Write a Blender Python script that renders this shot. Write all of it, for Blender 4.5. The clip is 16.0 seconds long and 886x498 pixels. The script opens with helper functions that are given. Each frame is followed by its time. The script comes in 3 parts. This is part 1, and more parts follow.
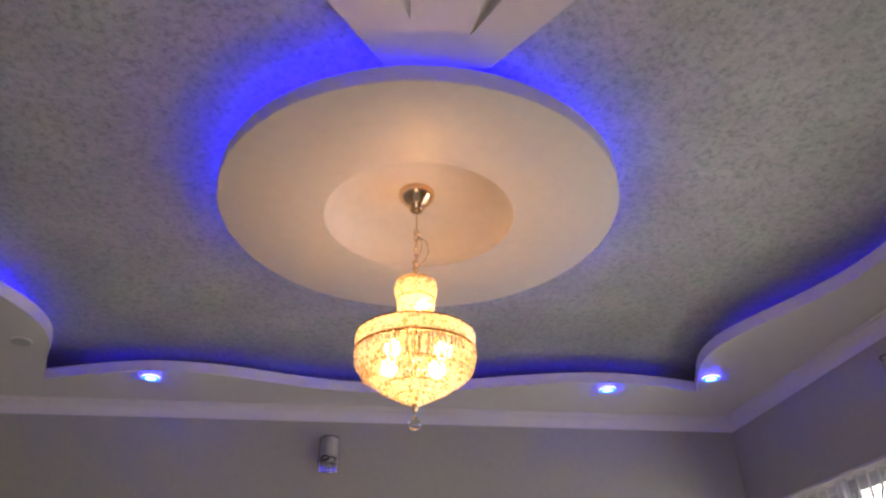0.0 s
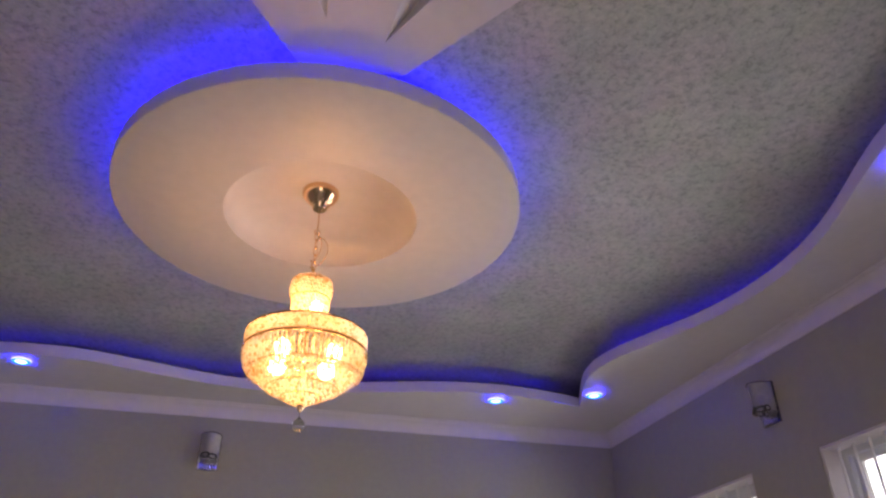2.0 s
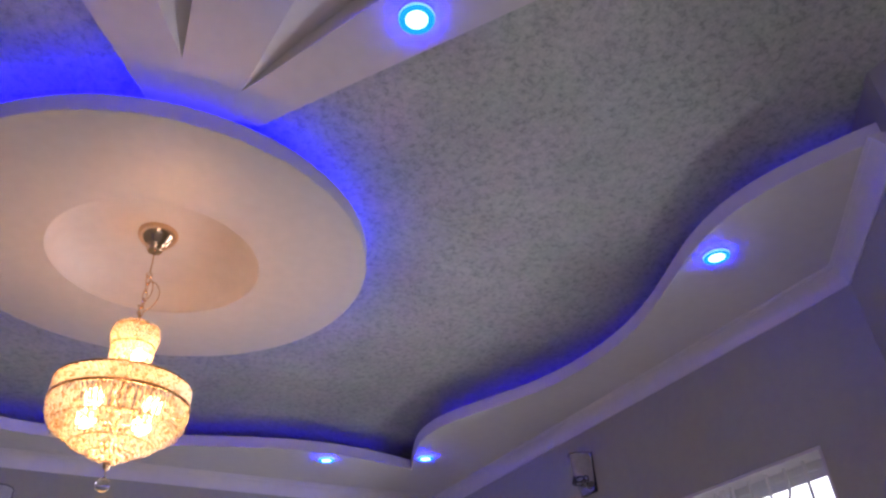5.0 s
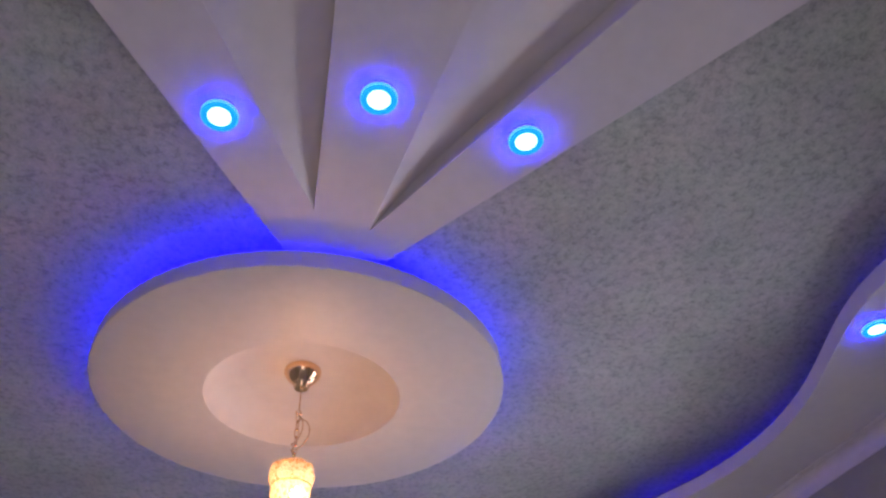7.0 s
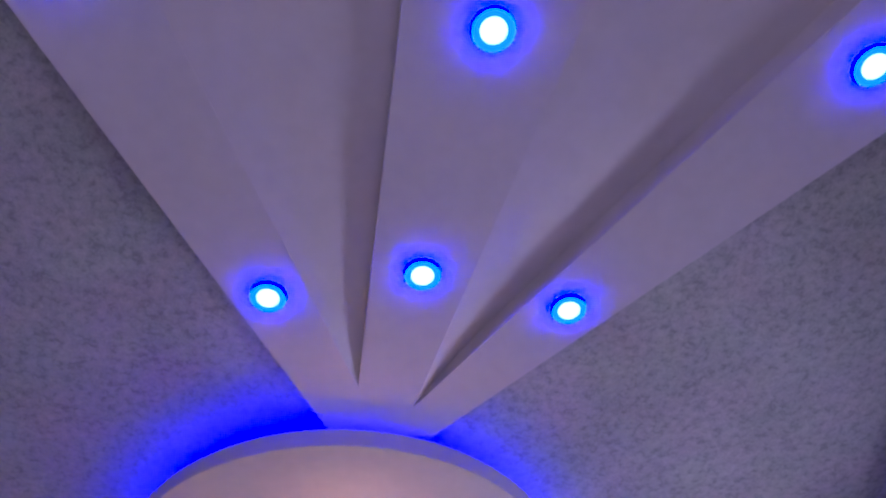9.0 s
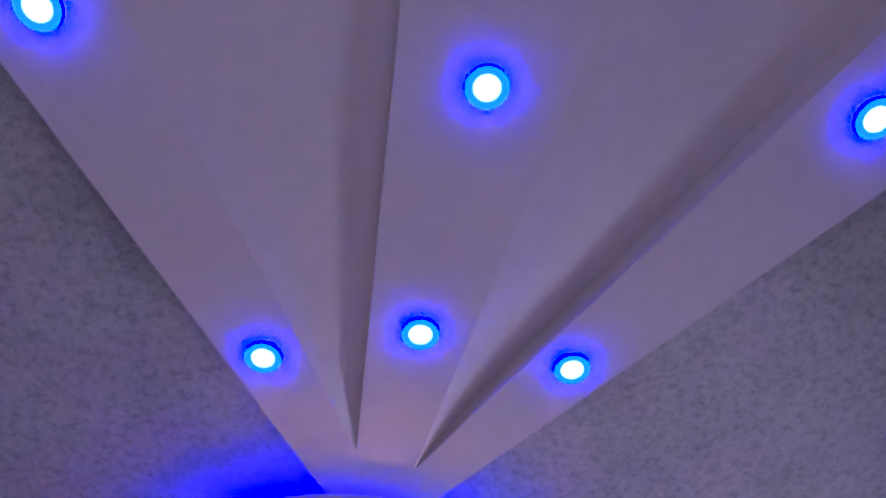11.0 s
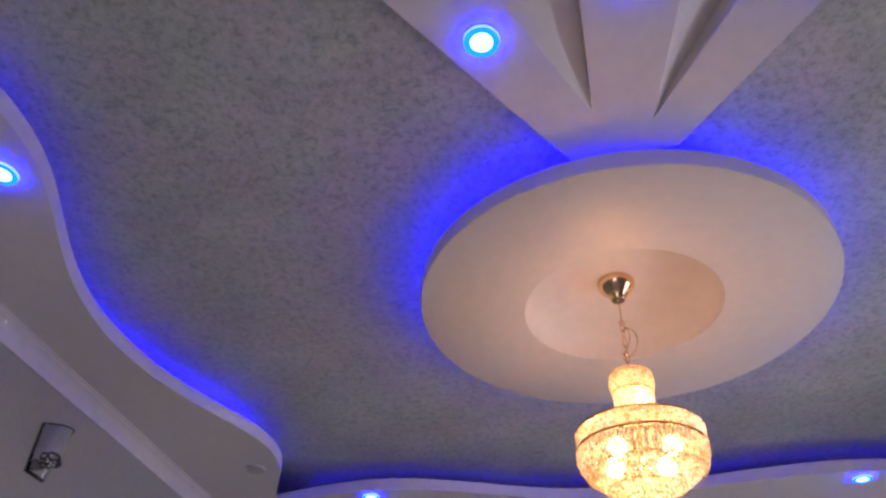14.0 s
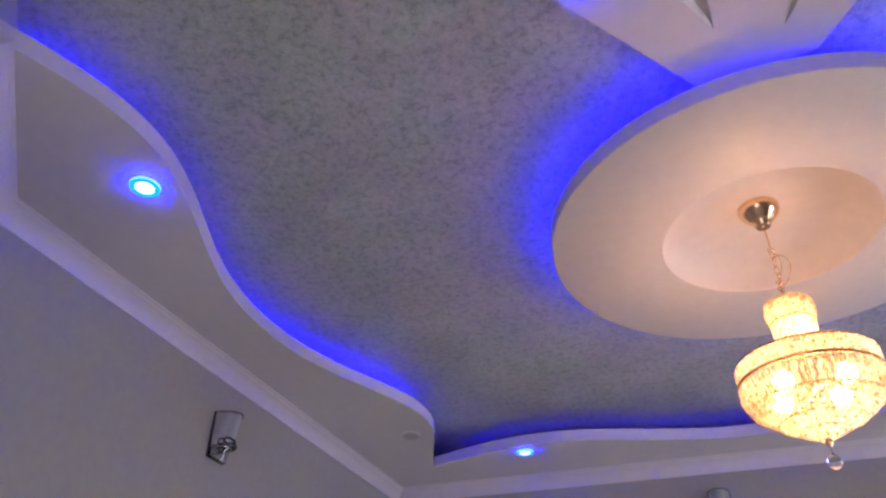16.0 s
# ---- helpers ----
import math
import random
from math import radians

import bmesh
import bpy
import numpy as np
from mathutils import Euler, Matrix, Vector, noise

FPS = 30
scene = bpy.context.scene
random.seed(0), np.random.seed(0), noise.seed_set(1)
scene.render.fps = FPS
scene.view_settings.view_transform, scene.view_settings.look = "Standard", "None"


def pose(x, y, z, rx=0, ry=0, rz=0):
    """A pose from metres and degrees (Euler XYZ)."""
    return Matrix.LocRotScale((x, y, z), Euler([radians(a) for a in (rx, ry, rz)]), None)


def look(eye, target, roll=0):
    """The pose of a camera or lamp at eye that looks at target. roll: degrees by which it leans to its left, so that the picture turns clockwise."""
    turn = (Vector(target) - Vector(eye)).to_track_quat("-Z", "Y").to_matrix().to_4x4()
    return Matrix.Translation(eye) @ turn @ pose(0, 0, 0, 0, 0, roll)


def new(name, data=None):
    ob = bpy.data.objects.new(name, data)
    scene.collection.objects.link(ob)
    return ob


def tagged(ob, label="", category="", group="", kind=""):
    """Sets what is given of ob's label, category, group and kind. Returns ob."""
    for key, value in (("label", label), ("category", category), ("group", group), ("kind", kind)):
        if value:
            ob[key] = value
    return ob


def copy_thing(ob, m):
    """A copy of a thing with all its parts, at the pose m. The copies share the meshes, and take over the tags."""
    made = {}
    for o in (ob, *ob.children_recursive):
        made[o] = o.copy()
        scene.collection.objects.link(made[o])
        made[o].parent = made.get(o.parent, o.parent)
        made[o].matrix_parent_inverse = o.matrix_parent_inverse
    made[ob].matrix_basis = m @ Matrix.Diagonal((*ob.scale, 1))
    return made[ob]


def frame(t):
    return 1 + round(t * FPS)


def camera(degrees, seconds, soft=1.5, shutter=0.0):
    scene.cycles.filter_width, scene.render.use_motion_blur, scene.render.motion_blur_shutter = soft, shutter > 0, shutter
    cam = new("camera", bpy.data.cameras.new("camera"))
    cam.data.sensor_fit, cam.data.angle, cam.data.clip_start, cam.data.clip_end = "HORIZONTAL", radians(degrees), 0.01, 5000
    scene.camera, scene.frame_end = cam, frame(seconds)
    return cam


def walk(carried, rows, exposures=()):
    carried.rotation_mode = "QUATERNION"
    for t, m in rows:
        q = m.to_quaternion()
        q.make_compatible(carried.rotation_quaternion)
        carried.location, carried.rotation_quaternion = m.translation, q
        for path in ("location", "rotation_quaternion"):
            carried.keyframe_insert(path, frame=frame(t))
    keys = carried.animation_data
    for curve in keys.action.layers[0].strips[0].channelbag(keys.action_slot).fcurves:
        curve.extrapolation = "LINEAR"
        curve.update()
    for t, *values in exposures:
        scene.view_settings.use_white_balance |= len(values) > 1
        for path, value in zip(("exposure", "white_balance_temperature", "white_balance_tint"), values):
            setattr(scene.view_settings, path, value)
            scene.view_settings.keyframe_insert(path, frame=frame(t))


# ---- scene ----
cam = camera(63.1, 16.0, soft=2.5)
PATH = [
    (0, (-0.207, -0.017, 1.541), (0.02, 1.684, 2.568), -0.8),
    (0.5, (-0.204, -0.036, 1.533), (0.092, 1.649, 2.57), -0.6),
    (1, (-0.197, -0.036, 1.537), (0.172, 1.644, 2.558), -0.4),
    (1.5, (-0.189, -0.031, 1.539), (0.224, 1.637, 2.562), -0.0),
    (2, (-0.186, -0.034, 1.541), (0.292, 1.61, 2.575), -0.5),
    (2.5, (-0.183, -0.031, 1.547), (0.397, 1.581, 2.58), -1.1),
    (3, (-0.175, -0.033, 1.549), (0.505, 1.54, 2.58), -0.4),
    (3.5, (-0.163, -0.037, 1.551), (0.591, 1.499, 2.586), -0.8),
    (3.7, (-0.165, -0.034, 1.55), (0.62, 1.489, 2.582), -0.9),
    (5.8, (-0.179, -0.079, 1.585), (0.627, 1.242, 2.851), -4.8),
    (6, (-0.185, -0.082, 1.587), (0.539, 1.255, 2.886), -4.6),
    (6.5, (-0.213, -0.091, 1.6), (0.338, 1.296, 2.931), -3.6),
    (7, (-0.228, -0.095, 1.599), (0.251, 1.286, 2.965), -3.4),
    (7.5, (-0.24, -0.097, 1.591), (0.215, 1.248, 2.999), -3.1),
    (8, (-0.251, -0.093, 1.593), (0.153, 1.164, 3.096), -3.7),
    (8.5, (-0.246, -0.095, 1.591), (0.091, 1.046, 3.198), -3.4),
    (9, (-0.268, -0.096, 1.604), (0.052, 0.961, 3.272), -3.8),
    (9.2, (-0.269, -0.085, 1.604), (0.049, 0.924, 3.301), -4.1),
    (11.3, (-0.212, -0.101, 1.639), (0.033, 0.846, 3.383), -2.6),
    (11.5, (-0.207, -0.092, 1.629), (0.043, 0.868, 3.366), -3.2),
    (12, (-0.228, -0.122, 1.651), (0.043, 1.046, 3.252), -2.1),
    (12.5, (-0.251, -0.071, 1.613), (0.057, 1.203, 3.123), -2.6),
    (13, (-0.256, -0.043, 1.586), (-0.024, 1.394, 2.958), -0.7),
    (13.5, (-0.268, -0.019, 1.594), (-0.278, 1.503, 2.891), 0.3),
    (14, (-0.284, -0.002, 1.53), (-0.542, 1.53, 2.789), 1.8),
    (14.5, (-0.294, 0.006, 1.547), (-0.746, 1.521, 2.773), 1.4),
    (15, (-0.309, 0.004, 1.556), (-0.883, 1.484, 2.772), 0.5),
    (15.5, (-0.319, 0.003, 1.55), (-0.901, 1.501, 2.74), 1.2),
    (16, (-0.323, 0.006, 1.549), (-0.909, 1.527, 2.708), 1.0),
]
EXPOSURES = [(0.0, -0.08, 7500, 12), (0.5, -0.25, 7500, 17), (1.5, -0.26, 7400, 18), (3.0, -0.24, 7400, 20), (3.5, -0.2, 7300, 20), (6.0, -0.25, 6050, 25), (7.0, -0.27, 6250, 26), (9.0, -0.48, 5320, 60), (11.5, -0.46, 5350, 61), (12.5, -0.35, 6150, 43), (13.5, -0.15, 6700, 36), (14.0, -0.22, 6500, 23), (14.5, -0.25, 6600, 16), (15.0, 0.1, 6500, 20), (16.0, 0.12, 6350, 22)]
walk(cam, [(t, look(eye, target, roll)) for t, eye, target, roll in PATH], EXPOSURES)

# ---- light ----
world = bpy.data.worlds.new("world")
scene.world = world
world.use_nodes = True
sky = world.node_tree.nodes.new("ShaderNodeTexSky")
sky.sky_type, sky.sun_disc = "NISHITA", False
sky.sun_elevation, sky.sun_rotation = radians(58), radians(250)
world.node_tree.links.new(sky.outputs[0], world.node_tree.nodes["Background"].inputs[0])
world.node_tree.nodes["Background"].inputs[1].default_value = 0.15

sun = new("sun", bpy.data.lights.new("sun", "SUN"))
sun.data.energy, sun.data.angle, sun.data.color = 3.0, radians(0.5), (1.0, 0.95, 0.88)
sun.matrix_world = look((-6, -2.5, 10), (0, 0, 0))

# room plan: x half widths, walls, levels
XE, XW, YN, YS = 2.215, -2.24, 4.27, -2.2
CHAM_E, CHAM_W = (1.66, 0.572), (-1.70, 0.612)
CHAM_Y = 1.14
SOFFIT, LIP, CEIL, FAN = 2.963, 3.023, 3.138, 3.085
DISC_X, DISC_Y, DISC_R, DISC_Z = 0.003, 2.205, 0.724, 3.0
WIN_TOP, WIN_BOTTOM = 2.40, 1.15
WINDOWS = [(1.467, 2.49), (2.945, 3.965)]

for k, (y0, y1) in enumerate(WINDOWS):
    area = new("window_daylight", bpy.data.lights.new("window_daylight", "AREA"))
    area.data.shape, area.data.size, area.data.size_y = "RECTANGLE", y1 - y0 - 0.1, WIN_TOP - WIN_BOTTOM - 0.1
    area.data.energy, area.data.color = (30, 20)[k], (0.86, 0.91, 1.0)
    area.matrix_world = look((XE + 0.24, (y0 + y1) / 2, (WIN_TOP + WIN_BOTTOM) / 2), (0.4, (y0 + y1) / 2, 0.6))


# added fill lamp in an unseen opening behind the camera
area = new("south_fill_light", bpy.data.lights.new("south_fill_light", "AREA"))
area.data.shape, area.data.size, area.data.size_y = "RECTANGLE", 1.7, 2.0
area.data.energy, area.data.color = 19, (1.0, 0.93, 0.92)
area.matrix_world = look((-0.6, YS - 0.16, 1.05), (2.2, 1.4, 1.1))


# ---- materials ----
def material(name, colour, rough=0.5, metal=0.0, vary=0.12, scale=3.0, fine=60.0, bump=0.05, bump_scale=120.0, spec=0.5):
    m = bpy.data.materials.new(name)
    m.use_nodes = True
    n, l = m.node_tree.nodes, m.node_tree.links
    b = n["Principled BSDF"]
    b.inputs["Roughness"].default_value, b.inputs["Metallic"].default_value = rough, metal
    b.inputs["Specular IOR Level"].default_value = spec
    co = n.new("ShaderNodeTexCoord")
    big, small = n.new("ShaderNodeTexNoise"), n.new("ShaderNodeTexNoise")
    big.inputs["Scale"].default_value, small.inputs["Scale"].default_value = scale, fine
    big.inputs["Detail"].default_value = 4
    add = n.new("ShaderNodeMath")
    add.operation = "ADD"
    mr = n.new("ShaderNodeMapRange")
    mr.inputs["From Min"].default_value, mr.inputs["From Max"].default_value = 0.6, 1.4
    mr.inputs["To Min"].default_value, mr.inputs["To Max"].default_value = 1 - vary, 1 + vary
    mul = n.new("ShaderNodeVectorMath")
    mul.operation = "SCALE"
    mul.inputs[0].default_value = colour
    for t in (big, small):
        l.new(co.outputs["Object"], t.inputs["Vector"])
    l.new(big.outputs[0], add.inputs[0])
    l.new(small.outputs[0], add.inputs[1])
    l.new(add.outputs[0], mr.inputs[0])
    l.new(mr.outputs[0], mul.inputs["Scale"])
    l.new(mul.outputs[0], b.inputs["Base Color"])
    if bump:
        t, bp = n.new("ShaderNodeTexNoise"), n.new("ShaderNodeBump")
        t.inputs["Scale"].default_value = bump_scale
        bp.inputs["Strength"].default_value, bp.inputs["Distance"].default_value = bump, 0.01
        l.new(co.outputs["Object"], t.inputs["Vector"])
        l.new(t.outputs[0], bp.inputs["Height"])
        l.new(bp.outputs[0], b.inputs["Normal"])
    return m


def wallpaper_material():
    """Mottled grey textured coating with darker flecks, two sizes of grain."""
    m = bpy.data.materials.new("flecked_grey_coating")
    m.use_nodes = True
    n, l = m.node_tree.nodes, m.node_tree.links
    b = n["Principled BSDF"]
    b.inputs["Roughness"].default_value = 0.48
    co = n.new("ShaderNodeTexCoord")
    fleck, cloud, warp = n.new("ShaderNodeTexNoise"), n.new("ShaderNodeTexNoise"), n.new("ShaderNodeTexNoise")
    fleck.inputs["Scale"].default_value, fleck.inputs["Detail"].default_value, fleck.inputs["Roughness"].default_value = 47, 4, 0.6
    fleck.inputs["Distortion"].default_value = 0.3
    warp.inputs["Scale"].default_value, warp.inputs["Detail"].default_value = 190, 2
    cloud.inputs["Scale"].default_value, cloud.inputs["Detail"].default_value = 2.2, 3
    for t in (fleck, cloud, warp):
        l.new(co.outputs["Object"], t.inputs["Vector"])
    ramp = n.new("ShaderNodeValToRGB")
    e = ramp.color_ramp.elements
    e[0].position, e[0].color = 0.32, (0.275, 0.291, 0.273, 1)
    e[1].position, e[1].color = 0.68, (0.482, 0.497, 0.462, 1)
    mid = ramp.color_ramp.elements.new(0.48)
    mid.color = (0.398, 0.418, 0.388, 1)
    l.new(fleck.outputs[0], ramp.inputs[0])
    tint = n.new("ShaderNodeMapRange")
    tint.inputs["From Min"].default_value, tint.inputs["From Max"].default_value = 0.3, 0.7
    tint.inputs["To Min"].default_value, tint.inputs["To Max"].default_value = 0.86, 1.14
    l.new(cloud.outputs[0], tint.inputs[0])
    grain = n.new("ShaderNodeMapRange")
    grain.inputs["From Min"].default_value, grain.inputs["From Max"].default_value = 0.3, 0.7
    grain.inputs["To Min"].default_value, grain.inputs["To Max"].default_value = 0.91, 1.09
    l.new(warp.outputs[0], grain.inputs[0])
    mm = n.new("ShaderNodeMath")
    mm.operation = "MULTIPLY"
    l.new(tint.outputs[0], mm.inputs[0])
    l.new(grain.outputs[0], mm.inputs[1])
    mul = n.new("ShaderNodeVectorMath")
    mul.operation = "SCALE"
    l.new(ramp.outputs[0], mul.inputs[0])
    l.new(mm.outputs[0], mul.inputs["Scale"])
    # faint drift of hue, violet to green
    drift, hue, dye = n.new("ShaderNodeTexNoise"), n.new("ShaderNodeValToRGB"), n.new("ShaderNodeVectorMath")
    drift.inputs["Scale"].default_value, drift.inputs["Detail"].default_value = 5.5, 5
    l.new(co.outputs["Object"], drift.inputs["Vector"])
    hue.color_ramp.elements[0].position, hue.color_ramp.elements[0].color = 0.36, (1.0, 0.94, 1.0, 1)
    hue.color_ramp.elements[1].position, hue.color_ramp.elements[1].color = 0.64, (0.94, 1.0, 0.95, 1)
    l.new(drift.outputs[0], hue.inputs[0])
    dye.operation = "MULTIPLY"
    l.new(mul.outputs[0], dye.inputs[0])
    l.new(hue.outputs[0], dye.inputs[1])
    l.new(dye.outputs[0], b.inputs["Base Color"])
    bp = n.new("ShaderNodeBump")
    bp.inputs["Strength"].default_value, bp.inputs["Distance"].default_value = 0.10, 0.006
    l.new(fleck.outputs[0], bp.inputs["Height"])
    l.new(bp.outputs[0], b.inputs["Normal"])
    return m


def glow(name, colour, strength):
    m = bpy.data.materials.new(name)
    m.use_nodes = True
    n, l = m.node_tree.nodes, m.node_tree.links
    n.remove(n["Principled BSDF"])
    em = n.new("ShaderNodeEmission")
    em.inputs[0].default_value, em.inputs[1].default_value = (*colour, 1), strength
    l.new(em.outputs[0], n["Material Output"].inputs[0])
    return m


def crystal_material(name, tint, clear, rough=0.08):
    """Cut crystal: part clear, part scattering, with a hard gloss."""
    m = bpy.data.materials.new(name)
    m.use_nodes = True
    n, l = m.node_tree.nodes, m.node_tree.links
    n.remove(n["Principled BSDF"])
    tr, ts, gl = n.new("ShaderNodeBsdfTransparent"), n.new("ShaderNodeBsdfTranslucent"), n.new("ShaderNodeBsdfGlossy")
    tr.inputs[0].default_value = (*tint, 1)
    geo, ramp = n.new("ShaderNodeNewGeometry"), n.new("ShaderNodeValToRGB")
    ramp.color_ramp.elements[0].color = (tint[0] * 0.62, tint[1] * 0.47, tint[2] * 0.27, 1)
    ramp.color_ramp.elements[1].color = (*tint, 1)
    ramp.color_ramp.elements[1].position = 0.5
    l.new(geo.outputs["Random Per Island"], ramp.inputs[0])
    l.new(ramp.outputs[0], ts.inputs[0])
    gl.inputs["Roughness"].default_value = rough
    a, c = n.new("ShaderNodeMixShader"), n.new("ShaderNodeMixShader")
    a.inputs[0].default_value, c.inputs[0].default_value = 1 - clear, 0.14
    l.new(tr.outputs[0], a.inputs[1])
    l.new(ts.outputs[0], a.inputs[2])
    l.new(a.outputs[0], c.inputs[1])
    l.new(gl.outputs[0], c.inputs[2])
    l.new(c.outputs[0], n["Material Output"].inputs[0])
    return m


WHITE = material("white_plaster_paint", (0.63, 0.595, 0.605), 0.42, vary=0.05, scale=1.4, fine=22, bump=0.07, bump_scale=16)
WALL = material("taupe_wall_paint", (0.352, 0.342, 0.28), 0.38, vary=0.06, scale=0.9, fine=30, bump=0.07, bump_scale=140)
GREY = wallpaper_material()
TILE = material("glazed_floor_tile", (0.60, 0.575, 0.54), 0.2, vary=0.1, scale=4, fine=40, bump=0.0)
EARTH = material("dry_ground", (0.30, 0.25, 0.19), 0.9, vary=0.25, scale=0.7, fine=9, bump=0.3, bump_scale=14)
GOLD = material("polished_gold", (0.84, 0.58, 0.36), 0.12, 1.0, vary=0.06, scale=20, fine=90, bump=0.0)
BRASS = material("brass_wire", (0.62, 0.42, 0.20), 0.25, 1.0, vary=0.1, scale=30, fine=120, bump=0.0)
TONGUE = crystal_material("smoky_clear_glass", (0.92, 0.93, 0.96), 0.93, 0.06)
MIRROR = material("mirror_plate", (0.82, 0.82, 0.84), 0.04, 1.0, vary=0.03, scale=20, fine=90, bump=0.0)
DARK = material("dark_plated_steel", (0.13, 0.13, 0.145), 0.25, 0.8, vary=0.15, scale=20, fine=90, bump=0.0)
ALU = material("white_coated_aluminium", (0.66, 0.68, 0.72), 0.35, vary=0.05, scale=8, fine=60, bump=0.0)
BARS = material("white_painted_steel", (0.72, 0.72, 0.74), 0.4, vary=0.08, scale=12, fine=90, bump=0.05)
LENS_OFF = material("unlit_frosted_lens", (0.42, 0.42, 0.44), 0.3, vary=0.08, scale=30, fine=120, bump=0.0)
RIM = material("white_lamp_rim", (0.7, 0.7, 0.74), 0.35, vary=0.04, scale=30, fine=120, bump=0.0)
CRYSTAL = crystal_material("cut_crystal", (0.95, 0.90, 0.78), 0.34)
SHADE = material("frosted_glass_shade", (0.56, 0.55, 0.56), 0.3, vary=0.2, scale=25, fine=90, bump=0.1, bump_scale=60)
SHADE.node_tree.nodes["Principled BSDF"].inputs["Transmission Weight"].default_value = 0.55
LED_BLUE = glow("blue_led_strip", (0.003, 0.0005, 1.0), 100.0)
LED_DIM = glow("dim_blue_led_strip", (0.003, 0.0005, 1.0), 55.0)
LED_COVE = glow("blue_led_cove_strip", (0.006, 0.001, 1.0), 75.0)
LED_FAINT = glow("faint_blue_cove_strip", (0.012, 0.004, 1.0), 9.0)
HAZE = glow("bright_overcast_haze", (0.92, 0.96, 1.0), 5.0)
LAMP_CORE = glow("downlight_core", (0.10, 0.22, 1.0), 16.0)
LAMP_RING = glow("downlight_ring", (0.002, 0.42, 1.0), 1.2)
LAMP_LINE = glow("downlight_line", (0.12, 0.75, 1.0), 1.3)
# extra edge glow, imitates the blue bloom round each downlight
LAMP_HALO = glow("downlight_halo_edge", (0.003, 0.007, 1.0), 180.0)
BALL = bpy.data.materials.new("crystal_ball_glass")
BALL.use_nodes = True
for key, value in (("Transmission Weight", 1.0), ("Roughness", 0.0), ("IOR", 1.52)):
    BALL.node_tree.nodes["Principled BSDF"].inputs[key].default_value = value
BULB = glow("warm_bulb", (1.0, 0.62, 0.30), 32.0)

PANE = bpy.data.materials.new("window_glass")
PANE.use_nodes = True
PANE.node_tree.nodes["Principled BSDF"].inputs["Transmission Weight"].default_value = 1.0
PANE.node_tree.nodes["Principled BSDF"].inputs["Roughness"].default_value = 0.02
PANE.node_tree.nodes["Principled BSDF"].inputs["IOR"].default_value = 1.45


# ---- builders ----
def part(name, bm, mat, parent=None, label="", smooth=False):
    bmesh.ops.recalc_face_normals(bm, faces=bm.faces[:])
    me = bpy.data.meshes.new(name)
    bm.to_mesh(me)
    bm.free()
    me.materials.append(mat)
    if smooth:
        me.shade_smooth()
        me.set_sharp_from_angle(angle=radians(40))
    ob = new(name, me)
    ob.parent = parent
    return tagged(ob, label) if label else ob


def thing(name, m, label, category, group=""):
    ob = new(name)
    ob.matrix_world = m
    ob.empty_display_size = 0.05
    return tagged(ob, label, category, group)


def add_box(bm, x0, y0, z0, x1, y1, z1):
    return bmesh.ops.create_cube(bm, size=1, matrix=Matrix.Translation(((x0 + x1) / 2, (y0 + y1) / 2, (z0 + z1) / 2)) @ Matrix.Diagonal((x1 - x0, y1 - y0, z1 - z0, 1)))["verts"]


def boxes(*rows):
    bm = bmesh.new()
    for r in rows:
        add_box(bm, *r)
    return bm


def bevelled(bm, w=0.003, n=2):
    bmesh.ops.bevel(bm, geom=bm.edges[:], offset=w, segments=n, affect="EDGES", clamp_overlap=True)
    return bm


def prism(pts, z0, z1):
    """A solid with the plan pts between two heights."""
    bm = bmesh.new()
    f = bm.faces.new([bm.verts.new((x, y, z0)) for x, y in pts])
    top = bmesh.ops.extrude_face_region(bm, geom=[f])["geom"]
    bmesh.ops.translate(bm, vec=(0, 0, z1 - z0), verts=[v for v in top if isinstance(v, bmesh.types.BMVert)])
    bmesh.ops.triangulate(bm, faces=[f for f in bm.faces if len(f.verts) > 4])
    return bm


def turned(profile, steps=64, bm=None):
    """A surface of revolution about z through (radius, height) pairs."""
    bm = bm or bmesh.new()
    rings = []
    for r, z in profile:
        if r < 1e-5:
            rings.append([bm.verts.new((0, 0, z))])
        else:
            rings.append([bm.verts.new((r * math.cos(a), r * math.sin(a), z)) for a in (2 * math.pi * k / steps for k in range(steps))])
    for p, q in zip(rings, rings[1:]):
        for k in range(steps):
            vs = [p[k % len(p)], p[(k + 1) % len(p)], q[(k + 1) % len(q)], q[k % len(q)]]
            vs = list(dict.fromkeys(vs))
            if len(vs) > 2:
                bm.faces.new(vs)
    return bm


def tube(points, r, sides=8, closed=False, bm=None):
    """A round bar along points."""
    bm = bm or bmesh.new()
    pts = [Vector(p) for p in points]
    rings, n = [], len(pts)
    for k, p in enumerate(pts):
        a = pts[k - 1] if k or closed else p
        b = pts[(k + 1) % n] if k < n - 1 or closed else p
        d = (b - a).normalized()
        u = d.orthogonal().normalized() if not rings else (last - d * last.dot(d)).normalized()
        last = u
        v = d.cross(u)
        rings.append([bm.verts.new(p + r * (math.cos(t) * u + math.sin(t) * v)) for t in (2 * math.pi * s / sides for s in range(sides))])
    for k in range(n if closed else n - 1):
        p, q = rings[k], rings[(k + 1) % n]
        for s in range(sides):
            bm.faces.new([p[s], p[(s + 1) % sides], q[(s + 1) % sides], q[s]])
    if not closed:
        bm.faces.new(rings[0])
        bm.faces.new(rings[-1])
    return bm


# ---- structure ----
def structure(name, bm, mat, label, smooth=False):
    return tagged(part(name, bm, mat, None, label, smooth), kind="structure")


